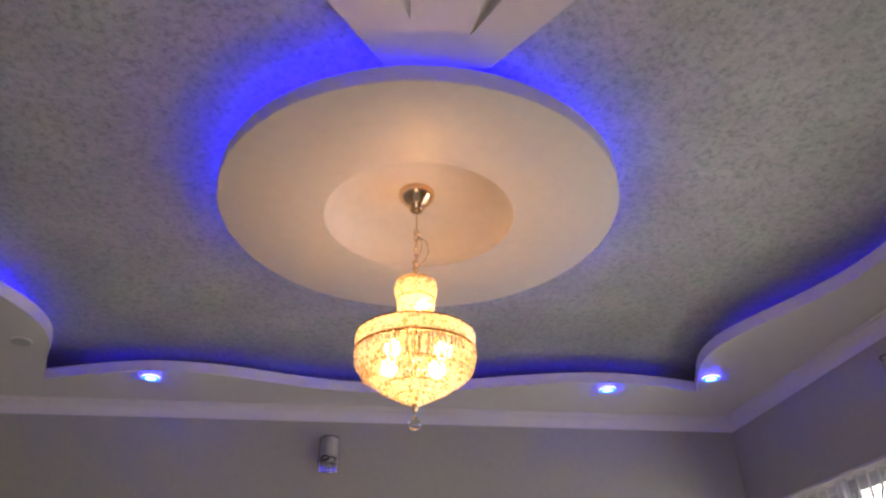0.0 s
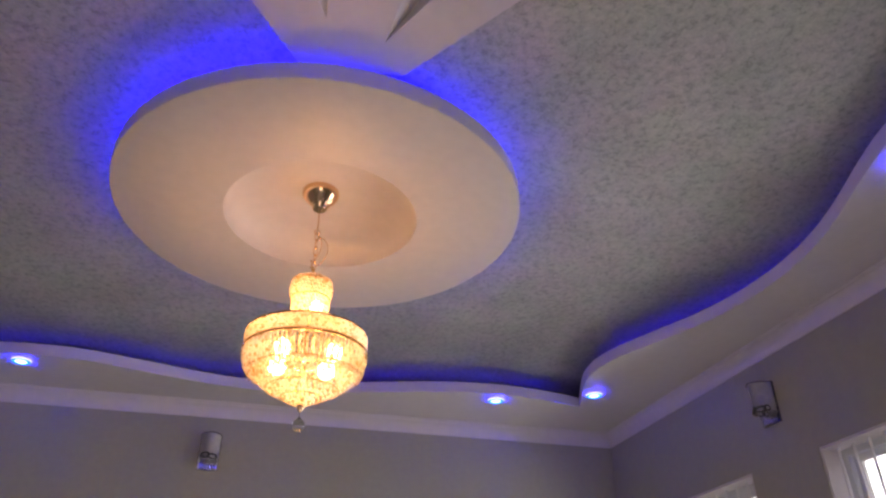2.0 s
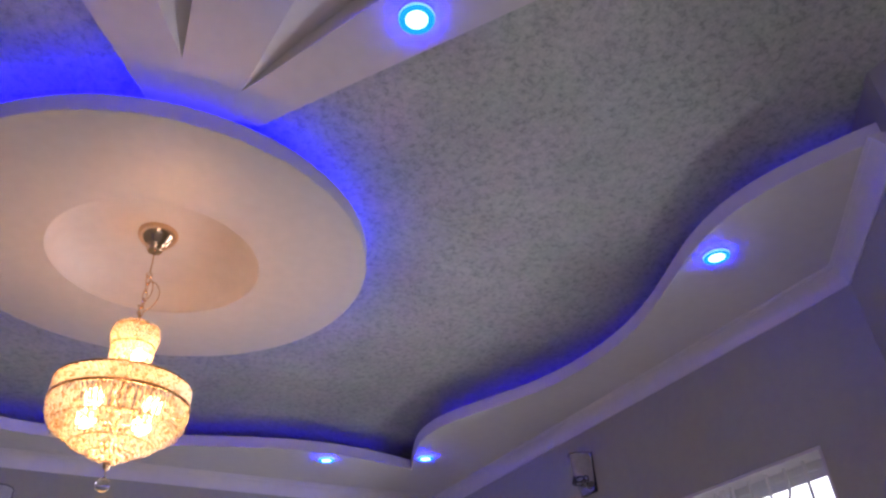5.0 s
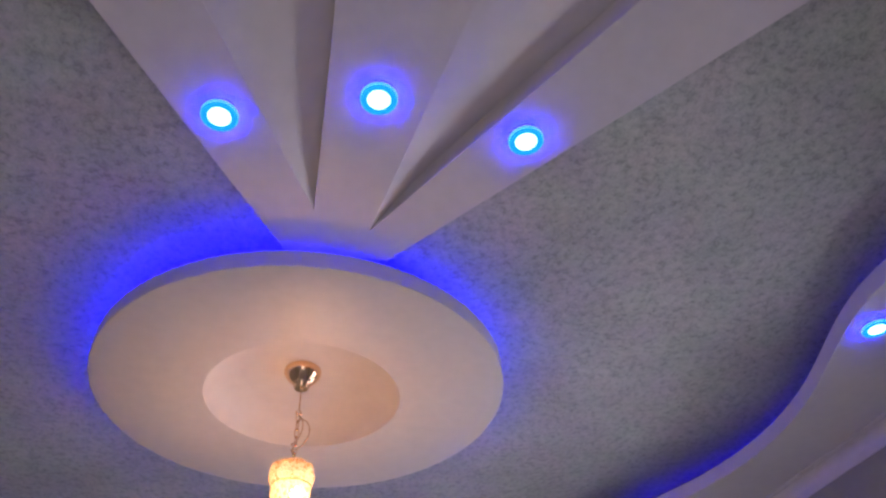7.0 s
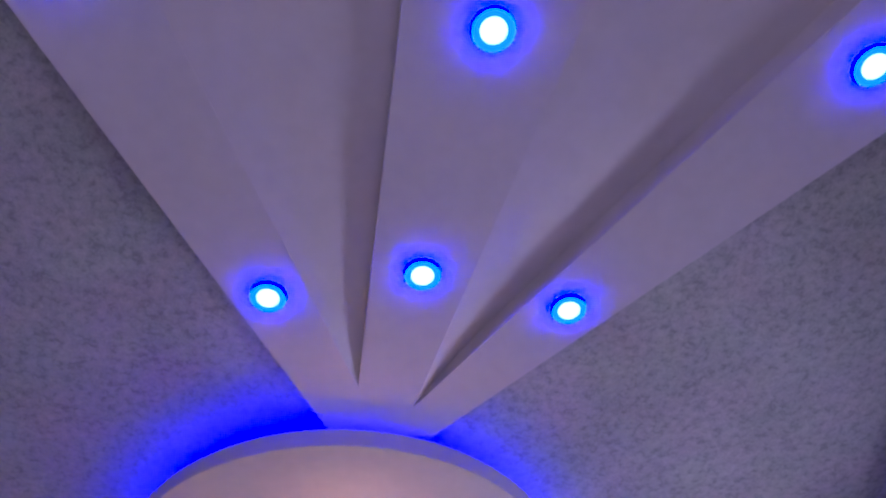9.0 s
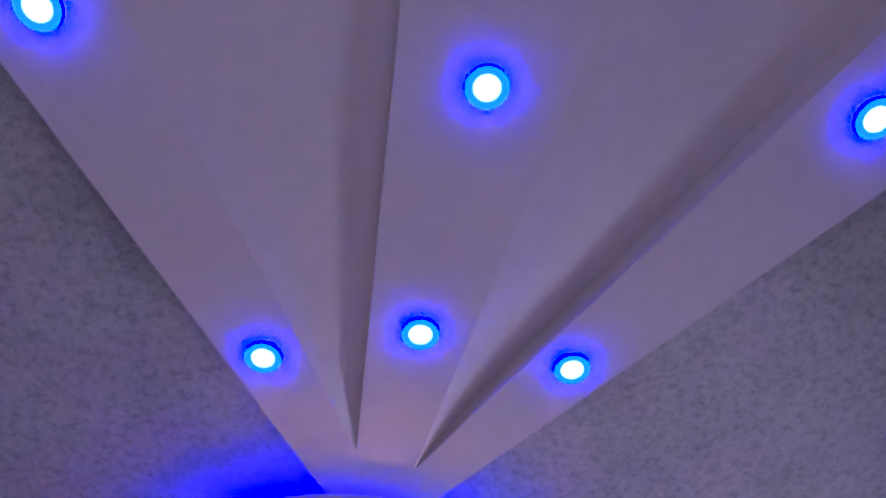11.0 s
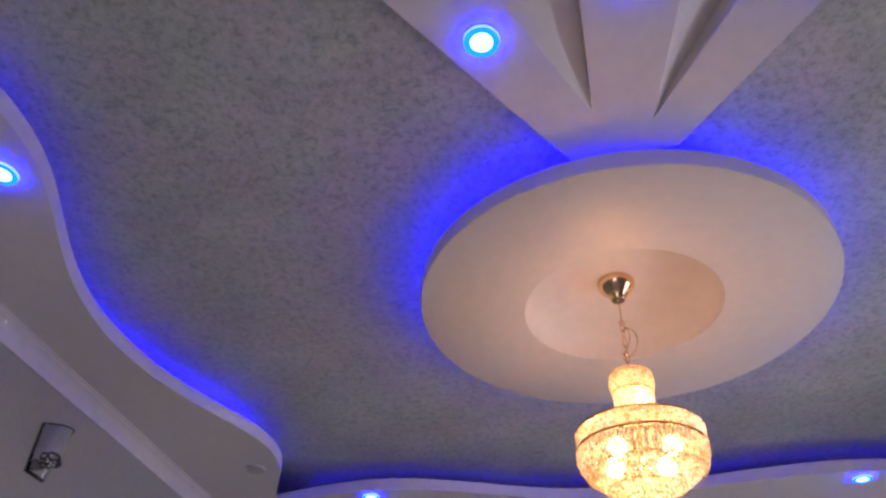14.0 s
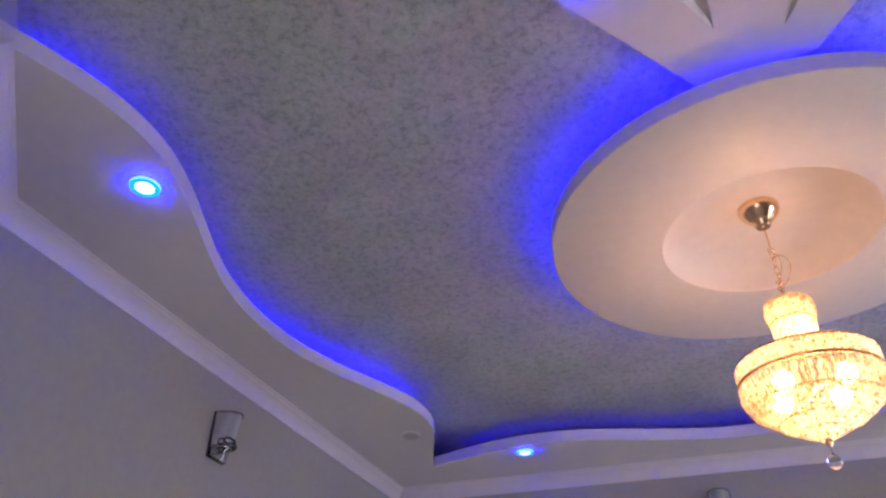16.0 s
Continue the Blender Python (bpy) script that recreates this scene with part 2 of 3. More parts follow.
ground = structure("ground", boxes((-2500, -2500, -0.35, 2500, 2500, -0.3)), EARTH, "bare dry earth around the house")
structure("backdrop", boxes((9.0, -8, -0.3, 9.1, 16, 12)), HAZE, "bright hazy sky seen through the windows")
structure("floor", boxes((-2.6, -2.6, -0.3, 2.6, 4.6, 0.0)), TILE, "pale glazed tile floor of the living room")

T = 0.22
structure("wall_north", boxes((XW - T, YN, 0, XE + T, YN + T, 3.5)), WALL, "taupe painted wall with satin sheen")
structure("wall_west", boxes((XW - T, CHAM_Y - 0.1, 0, XW, YN - 0.002, 3.5)), WALL, "taupe painted wall with satin sheen")
bm = boxes((XE, CHAM_Y - 0.1, 0, XE + T, YN - 0.002, WIN_BOTTOM), (XE, CHAM_Y - 0.1, WIN_TOP, XE + T, YN - 0.002, 3.5),
           (XE, CHAM_Y - 0.1, WIN_BOTTOM, XE + T, WINDOWS[0][0], WIN_TOP), (XE, WINDOWS[0][1], WIN_BOTTOM, XE + T, WINDOWS[1][0], WIN_TOP),
           (XE, WINDOWS[1][1], WIN_BOTTOM, XE + T, YN - 0.002, WIN_TOP))
structure("wall_east", bm, WALL, "taupe painted wall with two barred windows")
structure("wall_southeast", prism([(XE, CHAM_Y), (CHAM_E[0], CHAM_E[1]), (CHAM_E[0], YS - T), (CHAM_E[0] + T, YS - T), (CHAM_E[0] + T, CHAM_E[1] - 0.1), (XE + T, CHAM_Y - 0.101), (XE + T - 0.01, CHAM_Y - 0.1)], 0, 3.5), WALL, "taupe painted slanting corner wall")
structure("wall_southwest", prism([(XW, CHAM_Y), (CHAM_W[0], CHAM_W[1]), (CHAM_W[0], YS - T), (CHAM_W[0] - T, YS - T), (CHAM_W[0] - T, CHAM_W[1] - 0.1), (XW - T, CHAM_Y - 0.101), (XW - T + 0.01, CHAM_Y - 0.1)], 0, 3.5), WALL, "taupe painted slanting corner wall")
# unseen wall; its wide opening is made up to let the fill lamp in
structure("wall_south", boxes((CHAM_W[0], YS - T, 0, -1.5, YS, 3.5), (0.3, YS - T, 0, CHAM_E[0], YS, 3.5), (-1.5, YS - T, 2.1, 0.3, YS, 3.5)), WALL, "unseen taupe painted wall with an opening added for the fill light")
# unseen slab, added only to keep sun and sky out of the room
structure("light_blocking_slab", boxes((-2.7, -2.7, 3.5, 2.7, 4.7, 3.62)), WHITE, "unseen slab added above the ceiling to block outside light")

# the fan-shaped panel's lines in plan, as x at a given y
FAN_TOP_L, FAN_TOP_R, FAN_SOUTH = (-0.163, 1.529), (0.143, 1.499), -0.321


def fan_left(y):
    return FAN_TOP_L[0] - 0.748 * (FAN_TOP_L[1] - y)


def fan_right(y):
    return FAN_TOP_R[0] + 0.664 * (FAN_TOP_R[1] - y)


structure("ceiling", prism([(XW, YN), (XW, CHAM_Y), CHAM_W, (CHAM_W[0], FAN_SOUTH), (fan_left(FAN_SOUTH) + 0.004, FAN_SOUTH), (FAN_TOP_L[0] + 0.004, FAN_TOP_L[1] - 0.01), (FAN_TOP_R[0] - 0.004, FAN_TOP_R[1] - 0.01),
                            (fan_right(FAN_SOUTH) - 0.004, FAN_SOUTH), (CHAM_E[0], FAN_SOUTH), CHAM_E, (XE, CHAM_Y), (XE, YN)], CEIL, CEIL + 0.05), GREY,
          "grey flecked textured ceiling field")
structure("ceiling_south", boxes((CHAM_W[0], YS, FAN, CHAM_E[0], FAN_SOUTH - 0.002, CEIL + 0.07)), WHITE, "flat white plaster ceiling")


# waved soffit with a lit trough behind its lip
def wave_side(y):
    a = 2 * math.pi * (y - 1.08) / 2.14
    return 1.757 - 0.138 * (math.cos(a) - 0.2 * math.sin(a) ** 2)


def wave_north(x):
    half = 1.30 if x > -0.1 else 1.10
    return 3.84 - 0.02 * x + 0.125 * math.cos(math.pi * (x + 0.1) / half)


XC = -0.022


def edge_curve(inset=0.0):
    """The lip's line from the south-east end round to the south-west; inset moves it back towards the walls."""
    def meet(side):
        y = 3.8
        for _ in range(60):
            y = wave_north(XC + side * wave_side(y)) * 0.5 + y * 0.5
        return y
    ye, yw = meet(1), meet(-1)
    a = [(XC + wave_side(0.612 + (ye - 0.612) * k / 90), 0.612 + (ye - 0.612) * k / 90) for k in range(91)]
    c = [(XC - wave_side(0.645 + (yw - 0.645) * k / 90), 0.645 + (yw - 0.645) * k / 90) for k in range(90, -1, -1)]
    xe, xw = a[-1][0], c[0][0]
    b = [(xe + (xw - xe) * k / 120, wave_north(xe + (xw - xe) * k / 120)) for k in range(1, 120)]
    if inset:
        a = [(x + inset, y) for x, y in a if y < ye - 0.05]
        b = [(x, y + inset) for x, y in b if XC - 1.7 < x < XC + 1.7]
        c = [(x - inset, y) for x, y in c if y < yw - 0.05]
        return a, b, c
    return a + b + c


lip = edge_curve()
structure("ceiling_soffit", prism(lip + [(XW, CHAM_Y), (XW, YN), (XE, YN), (XE, CHAM_Y)], SOFFIT, LIP), WHITE, "white plaster soffit with a waved edge", True)

# cornice along the walls under the soffit
PROFILE = [(0.0, 0.0), (0.0, -0.085), (0.006, -0.085), (0.008, -0.074), (0.012, -0.060), (0.018, -0.045), (0.026, -0.032), (0.034, -0.023), (0.041, -0.017), (0.0415, -0.012), (0.046, -0.009), (0.050, -0.005), (0.050, 0.0)]


def cornice(path):
    bm, rows = bmesh.new(), []
    pts = [Vector(p) for p in path]
    for k, p in enumerate(pts):
        d0 = (p - pts[k - 1]).normalized() if k else (pts[1] - p).normalized()
        d1 = (pts[k + 1] - p).normalized() if k < len(pts) - 1 else d0
        n0, n1 = Vector((d0.y, -d0.x)), Vector((d1.y, -d1.x))
        m = (n0 + n1) / (1 + n0.dot(n1))
        rows.append([bm.verts.new((p.x + m.x * u, p.y + m.y * u, SOFFIT + 0.001 + w)) for u, w in PROFILE])
    for p, q in zip(rows, rows[1:]):
        for k in range(len(PROFILE) - 1):
            bm.faces.new([p[k], p[k + 1], q[k + 1], q[k]])
    bm.faces.new(rows[0])
    bm.faces.new(rows[-1])
    return bm


structure("trim", cornice([(-1.750, 0.661), (XW, CHAM_Y), (XW, YN), (XE, YN), (XE, CHAM_Y), (1.708, 0.621)]), WHITE, "white stepped plaster cornice along the walls", True)

# light strip lying in the trough
trough = thing("cove_light", Matrix.Translation((0, 0, LIP)), "blue LED strip lying behind the soffit lip", "strip light")
for run, up, lit in zip(edge_curve(0.19), (0.06, 0.05, 0.06), (LED_FAINT, LED_FAINT, LED_COVE)):
    bm, base, rows = bmesh.new(), bmesh.new(), []
    for (x0, y0), (x1, y1) in zip(run[:-3:3], run[3::3]):
        dx, dy = x1 - x0, y1 - y0
        s = 0.006 / max(math.hypot(dx, dy), 1e-6)
        bm.faces.new([bm.verts.new(v) for v in ((x0 - dy * s, y0 + dx * s, up), (x0 + dy * s, y0 - dx * s, up), (x1 + dy * s, y1 - dx * s, up), (x1 - dy * s, y1 + dx * s, up))])
        s *= 1.4
        rows.append([base.verts.new((x0 + e * dy * s, y0 - e * dx * s, z)) for e, z in ((-1, 0.0), (1, 0.0), (1, up - 0.002), (-1, up - 0.002))])
    for p, q in zip(rows, rows[1:]):
        for e in range(4):
            base.faces.new([p[e - 1], p[e], q[e], q[e - 1]])
    part("strip", bm, lit, trough)
    part("strip_upstand", base, WHITE, trough)

# ---- round panel under the ceiling ----
disc = thing("ceiling_medallion", Matrix.Translation((DISC_X, DISC_Y, DISC_Z)), "round white plaster panel with a sunk centre, backlit blue", "ceiling panel")
RI = 0.348
part("ring_panel", turned([(RI, 0.0), (DISC_R - 0.006, 0.0), (DISC_R - 0.0015, 0.0018), (DISC_R, 0.006), (DISC_R, 0.060), (RI, 0.060), (RI, 0.0)], 160), WHITE, disc, "smooth white plaster ring", True)
part("sunk_centre", turned([(RI + 0.001, 0.004), (RI - 0.004, 0.03), (RI - 0.02, 0.065), (RI - 0.06, 0.098), (RI - 0.12, 0.115), (0.14, 0.122), (0.0, 0.122), (0.0, 0.132), (RI + 0.05, 0.132), (RI + 0.05, 0.046)], 128), WHITE, disc, "shallow domed centre", True)
part("core", turned([(0.42, 0.044), (0.42, CEIL - DISC_Z + 0.002)], 96), WHITE, disc)
for a0, a1, lit in ((168, 270, LED_BLUE), (270, 372, LED_DIM), (12, 168, LED_BLUE)):
    bm, R = bmesh.new(), DISC_R - 0.115
    n = int(a1 - a0) // 3
    for k in range(n):
        t0, t1 = radians(a0 + (a1 - a0) * k / n), radians(a0 + (a1 - a0) * (k + 0.9) / n)
        bm.faces.new([bm.verts.new(((R + 0.017) * math.cos(t), (R + 0.017) * math.sin(t), z)) for t, z in ((t0, 0.066), (t1, 0.066), (t1, 0.084), (t0, 0.084))])
    part("led_strip", bm, lit, disc, "blue LED strip")
    bm, rows = bmesh.new(), []
    for k in range(n + 1):
        t = radians(a0 + (a1 - a0) * k / n)
        rows.append([bm.verts.new((r * math.cos(t), r * math.sin(t), z)) for r, z in ((R - 0.002, 0.045), (R + 0.014, 0.045), (R + 0.014, 0.082), (R - 0.002, 0.082))])
    for p, q in zip(rows, rows[1:]):
        for e in range(4):
            bm.faces.new([p[e - 1], p[e], q[e], q[e - 1]])
    part("strip_upstand", bm, WHITE, disc)

# ---- fan-shaped panel with two wedge grooves ----
fan = thing("fan_panel", Matrix.Translation((0, 0, FAN)), "white plaster panel fanning out from the medallion, with grooves", "ceiling panel")
GROOVES = [((-0.107, 1.343), -0.0920, -0.598), ((0.062, 1.388), 0.0920, 0.491)]


def gx(tip, slope, y):
    return tip[0] + slope * (tip[1] - y)


def wedge(bm, pts):
    """A rib: flat underside at 0 with sides going up."""
    lo = [bm.verts.new((x, y, 0)) for x, y in pts]
    hi = [bm.verts.new((x, y, 0.13)) for x, y in pts]
    bm.faces.new(lo)
    for k in range(len(pts)):
        bm.faces.new([lo[k - 1], lo[k], hi[k], hi[k - 1]])


(tl, lr, ll), (tr_, rl, rr) = GROOVES
ys = FAN_SOUTH
bm = bmesh.new()
wedge(bm, [FAN_TOP_L, tl, (gx(tl, ll, ys), ys), (fan_left(ys), ys)])
part("rib", bm, WHITE, fan)
bm = bmesh.new()
wedge(bm, [FAN_TOP_L, FAN_TOP_R, tr_, (gx(tr_, rl, ys), ys), (gx(tl, lr, ys), ys), tl])
part("rib", bm, WHITE, fan)
bm = bmesh.new()
wedge(bm, [FAN_TOP_R, (fan_right(ys), ys), (gx(tr_, rr, ys), ys), tr_])
part("rib", bm, WHITE, fan)
for tip, e_slope, w_slope in ((tl, lr, ll), (tr_, rr, rl)):
    bm, prev = bmesh.new(), None
    for k in range(25):
        y = tip[1] + (ys - tip[1]) * k / 24
        xe, xw = gx(tip, e_slope, y), gx(tip, w_slope, y)
        d = 0.068 * math.tanh(0.85 * (xe - xw) / 0.068)
        row = [bm.verts.new((xw + (xe - xw) * u, y, 0.0015 + d * u ** 1.15)) for u in (0, 0.25, 0.5, 0.75, 1.0)]
        if prev:
            for a in range(4):
                bm.faces.new([prev[a], prev[a + 1], row[a + 1], row[a]])
        prev = row
    part("groove", bm, WHITE, fan, "sloping groove floor", True)


# ---- downlights ----
def downlight(lit=True):
    ob = thing("downlight", Matrix.Identity(4), "round LED downlight glowing white in a blue ring" if lit else "round LED downlight, switched off", "downlight", "LED downlights")
    part("rim", turned([(0.040, -0.004), (0.0470, -0.0045), (0.0485, -0.003), (0.0485, 0.0), (0.040, 0.0)], 48), RIM, ob, "thin white rim", True)
    part("diffuser_ring", turned([(0.0285, -0.0122), (0.0440, -0.0120)], 48), LAMP_RING if lit else LENS_OFF, ob, "cyan glowing ring" if lit else "")
    part("lens", turned([(0.0, -0.0132), (0.025, -0.0132), (0.0285, -0.0120)], 48), LAMP_CORE if lit else LENS_OFF, ob, "white glowing lens" if lit else "")
    if lit:
        part("trim_line", turned([(0.0440, -0.0120), (0.0458, -0.0118)], 48), LAMP_LINE, ob, "bright thin line")
        # added glowing edge that throws the bloom's halo onto the plaster
        part("edge", turned([(0.0458, -0.0117), (0.0458, -0.0048)], 48), LAMP_HALO, ob)
    return ob


lamp = downlight()
lamp.matrix_world = Matrix.Translation((-0.384, 1.074, FAN))
for x, y in ((-0.017, 0.924), (0.381, 0.952), (-0.011, 0.294), (0.808, 0.183), (-0.886, 0.326)):
    copy_thing(lamp, Matrix.Translation((x, y, FAN)))
for x, y in ((-1.285, 3.823), (1.234, 3.774), (1.75, 3.548), (1.732, 1.293), (-1.772, 1.249)):
    copy_thing(lamp, Matrix.Translation((x, y, SOFFIT)))
downlight(False).matrix_world = Matrix.Translation((-1.793, 3.396, SOFFIT))


# ---- chandelier ----
def bead(bm, at, r, h, sides=6):
    """A faceted drop."""
    top, bot = bm.verts.new((at[0], at[1], at[2] + h / 2)), bm.verts.new((at[0], at[1], at[2] - h / 2))
    ring = [bm.verts.new((at[0] + r * math.cos(t), at[1] + r * math.sin(t), at[2] + h * 0.08)) for t in (2 * math.pi * k / sides for k in range(sides))]
    for k in range(sides):
        bm.faces.new([top, ring[k], ring[(k + 1) % sides]])
        bm.faces.new([bot, ring[(k + 1) % sides], ring[k]])


def tier(rows, jitter=0.0015, stagger=0.5):
    """Rings of drops: (radius, height, count, drop radius, drop height)."""
    bm = bmesh.new()
    for n, (R, z, count, r, h) in enumerate(rows):
        for k in range(count):
            t = 2 * math.pi * (k + stagger * (n % 2)) / count
            q = R + random.uniform(-jitter, jitter)
            bead(bm, (q * math.cos(t), q * math.sin(t), z + random.uniform(-jitter, jitter)), r, h)
    return bm


def ring_bar(R, z, r):
    return tube([(R * math.cos(t), R * math.sin(t), z) for t in (2 * math.pi * k / 64 for k in range(64))], r, 8, True)


CH_X, CH_Y = -0.008, 2.203
lustre = thing("chandelier", Matrix.Translation((CH_X, CH_Y, 2.2)), "lit crystal basket chandelier on a gold chain and canopy", "chandelier")
part("canopy", turned([(0, 0.922), (0.0644, 0.922), (0.06716, 0.9192), (0.06808, 0.9128), (0.06716, 0.9045), (0.06348, 0.8953), (0.05612, 0.8852), (0.04692, 0.8751), (0.03864, 0.8668), (0.03312, 0.8613), (0.03312, 0.8594)], 64), GOLD, lustre, "polished gold bell canopy", True)
part("collar", turned([(0.03312, 0.8594), (0.03082, 0.8558), (0.0276, 0.8521), (0.02622, 0.8447), (0.023, 0.841), (0.00736, 0.8401), (0.0046, 0.8355), (0, 0.8355)], 48), GOLD, lustre, "gold collar closing the canopy", True)
part("suspension_wire", tube([(0, 0, 0.838), (0.001, 0, 0.79), (0, 0, 0.752)], 0.0022, 8), BRASS, lustre, "thin clear-sheathed wire")
hook = [(0.009 * math.sin(a), 0, 0.744 + 0.010 * math.cos(a)) for a in (radians(20 + 300 * k / 14) for k in range(15))]
part("hook", tube(hook, 0.0022, 6), GOLD, lustre)
for k in range(6):
    z = 0.736 - 0.0305 * k
    m = Matrix.Rotation(math.pi / 2 * (k % 2) + 0.4, 4, "Z")
    pts = [m @ Vector((0.0075 * math.cos(t), 0, z - 0.012 + 0.0195 * math.sin(t))) for t in (2 * math.pi * s / 16 for s in range(16))]
    part("chain_link", tube(pts, 0.0018, 6, True), GOLD, lustre)
for turn, wide in ((0.0, 0.034), (1.1, 0.024)):
    pts = []
    for k in range(31):
        u = k / 30
        out = wide * math.sin(math.pi * u) ** 0.8 * (1 + 0.5 * math.sin(7 * u + turn))
        pts.append((0.003 + out * math.cos(5.5 * u + turn - 1.6), out * math.sin(5.5 * u + turn - 1.6), 0.715 - 0.155 * u + 0.016 * math.sin(9 * u + turn)))
    part("cable", tube(pts, 0.0015, 6), BRASS, lustre, "thin looping supply cable", True)
part("stem", turned([(0.006, 0.555), (0.006, 0.13), (0.010, 0.12), (0.010, 0.085), (0.004, 0.075), (0.0, 0.075)], 16), GOLD, lustre, "", True)
for R, z, r in ((0.064, 0.532, 0.0025), (0.065, 0.468, 0.0025), (0.066, 0.383, 0.0045), (0.196, 0.331, 0.0040), (0.199, 0.273, 0.0050), (0.180, 0.198, 0.0018), (0.116, 0.146, 0.0016), (0.066, 0.120, 0.0015)):
    part("ring", ring_bar(R, z, r), BRASS, lustre, "gold wire ring")
for k in range(4):
    t = 2 * math.pi * (k + 0.5) / 4
    c, s = math.cos(t), math.sin(t)
    arm = part("arm", tube([(0.006 * c, 0.006 * s, 0.21), (0.05 * c, 0.05 * s, 0.20), (0.10 * c, 0.10 * s, 0.207), (0.115 * c, 0.115 * s, 0.22)], 0.003, 6), GOLD, lustre)
    part("spoke", tube([(0.064 * c, 0.064 * s, 0.385), (0.13 * c, 0.13 * s, 0.352), (0.193 * c, 0.193 * s, 0.330)], 0.002, 6), BRASS, lustre)
    bulb = part("bulb", turned([(0.0, 0.0), (0.014, 0.002), (0.025, 0.014), (0.029, 0.029), (0.026, 0.044), (0.014, 0.056), (0.0, 0.060)], 20), BULB, arm, "warm candle bulb", True)
    bulb.location = (0.115 * c, 0.115 * s, 0.222)
bulb = part("bulb", turned([(0.0, 0.0), (0.012, 0.002), (0.021, 0.018), (0.023, 0.030), (0.016, 0.048), (0.0, 0.062)], 20), BULB, lustre, "warm candle bulb", True)
bulb.location = (0.02, -0.02, 0.40)
crown = [(0.064 + 0.006 * math.sin(math.pi * n / 5), 0.536 - 0.0125 * n, 40, 0.0066, 0.015) for n in range(6)]
part("crown_tier", tier(crown), CRYSTAL, lustre, "ring of small cut crystals")
part("neck_tier", tier([(0.061 - 0.0005 * n, 0.462 - 0.0145 * n, 34, 0.0058, 0.019) for n in range(6)]), CRYSTAL, lustre, "hanging strings of cut crystals")
part("top_tier", tier([(0.072 + 0.0135 * n, 0.372 - 0.0050 * n, 30 + 5 * n, 0.0058, 0.008) for n in range(9)]), CRYSTAL, lustre, "sloping strings of cut crystals")
part("band_tier", tier([(0.196, 0.326 - 0.0088 * n, 120, 0.0056, 0.012) for n in range(6)]), CRYSTAL, lustre, "dense band of cut crystals")
part("basket_tier", tier([(0.198 - 0.019 * (n / 7) ** 2, 0.262 - 0.0095 * n, 92, 0.0046, 0.019) for n in range(8)], 0.003, 0.12), CRYSTAL, lustre, "hanging drops round the basket")
part("inner_tier", tier([(0.160 - 0.006 * n, 0.252 - 0.030 * n, 46, 0.0062, 0.044) for n in range(3)], 0.003, 0.0), CRYSTAL, lustre, "inner curtain of crystal drops")
part("lower_tier", tier([(0.170 - 0.0095 * n, 0.196 - 0.0075 * n, 86 - 5 * n, 0.0056, 0.014) for n in range(8)], 0.004), CRYSTAL, lustre, "narrowing tier of crystal drops")
part("bowl_tier", tier([(0.088 - 0.0122 * n, 0.142 - 0.0072 * n, 40 - 5 * n, 0.0064, 0.015) for n in range(7)], 0.003), CRYSTAL, lustre, "small crystal bowl at the foot")
part("ball_hook", tube([(0, 0, 0.078), (0, 0, 0.062)], 0.0015, 6), BRASS, lustre)
part("ball", turned([(0.0, 0.014)] + [(0.0200 * math.sin(radians(a)), 0.034 - 0.0200 * math.cos(radians(a))) for a in range(15, 151, 15)] + [(0.0055, 0.0555), (0.003, 0.060), (0.0, 0.062)], 24), BALL, lustre, "clear crystal ball", True)
for z, e in ((2.46, 9.8), (2.67, 3.2)):
    glim = new("chandelier_light", bpy.data.lights.new("chandelier_light", "POINT"))
    glim.data.energy, glim.data.color, glim.data.shadow_soft_size = e, (1.0, 0.52, 0.22), 0.05
    glim.location = (CH_X, CH_Y, z)


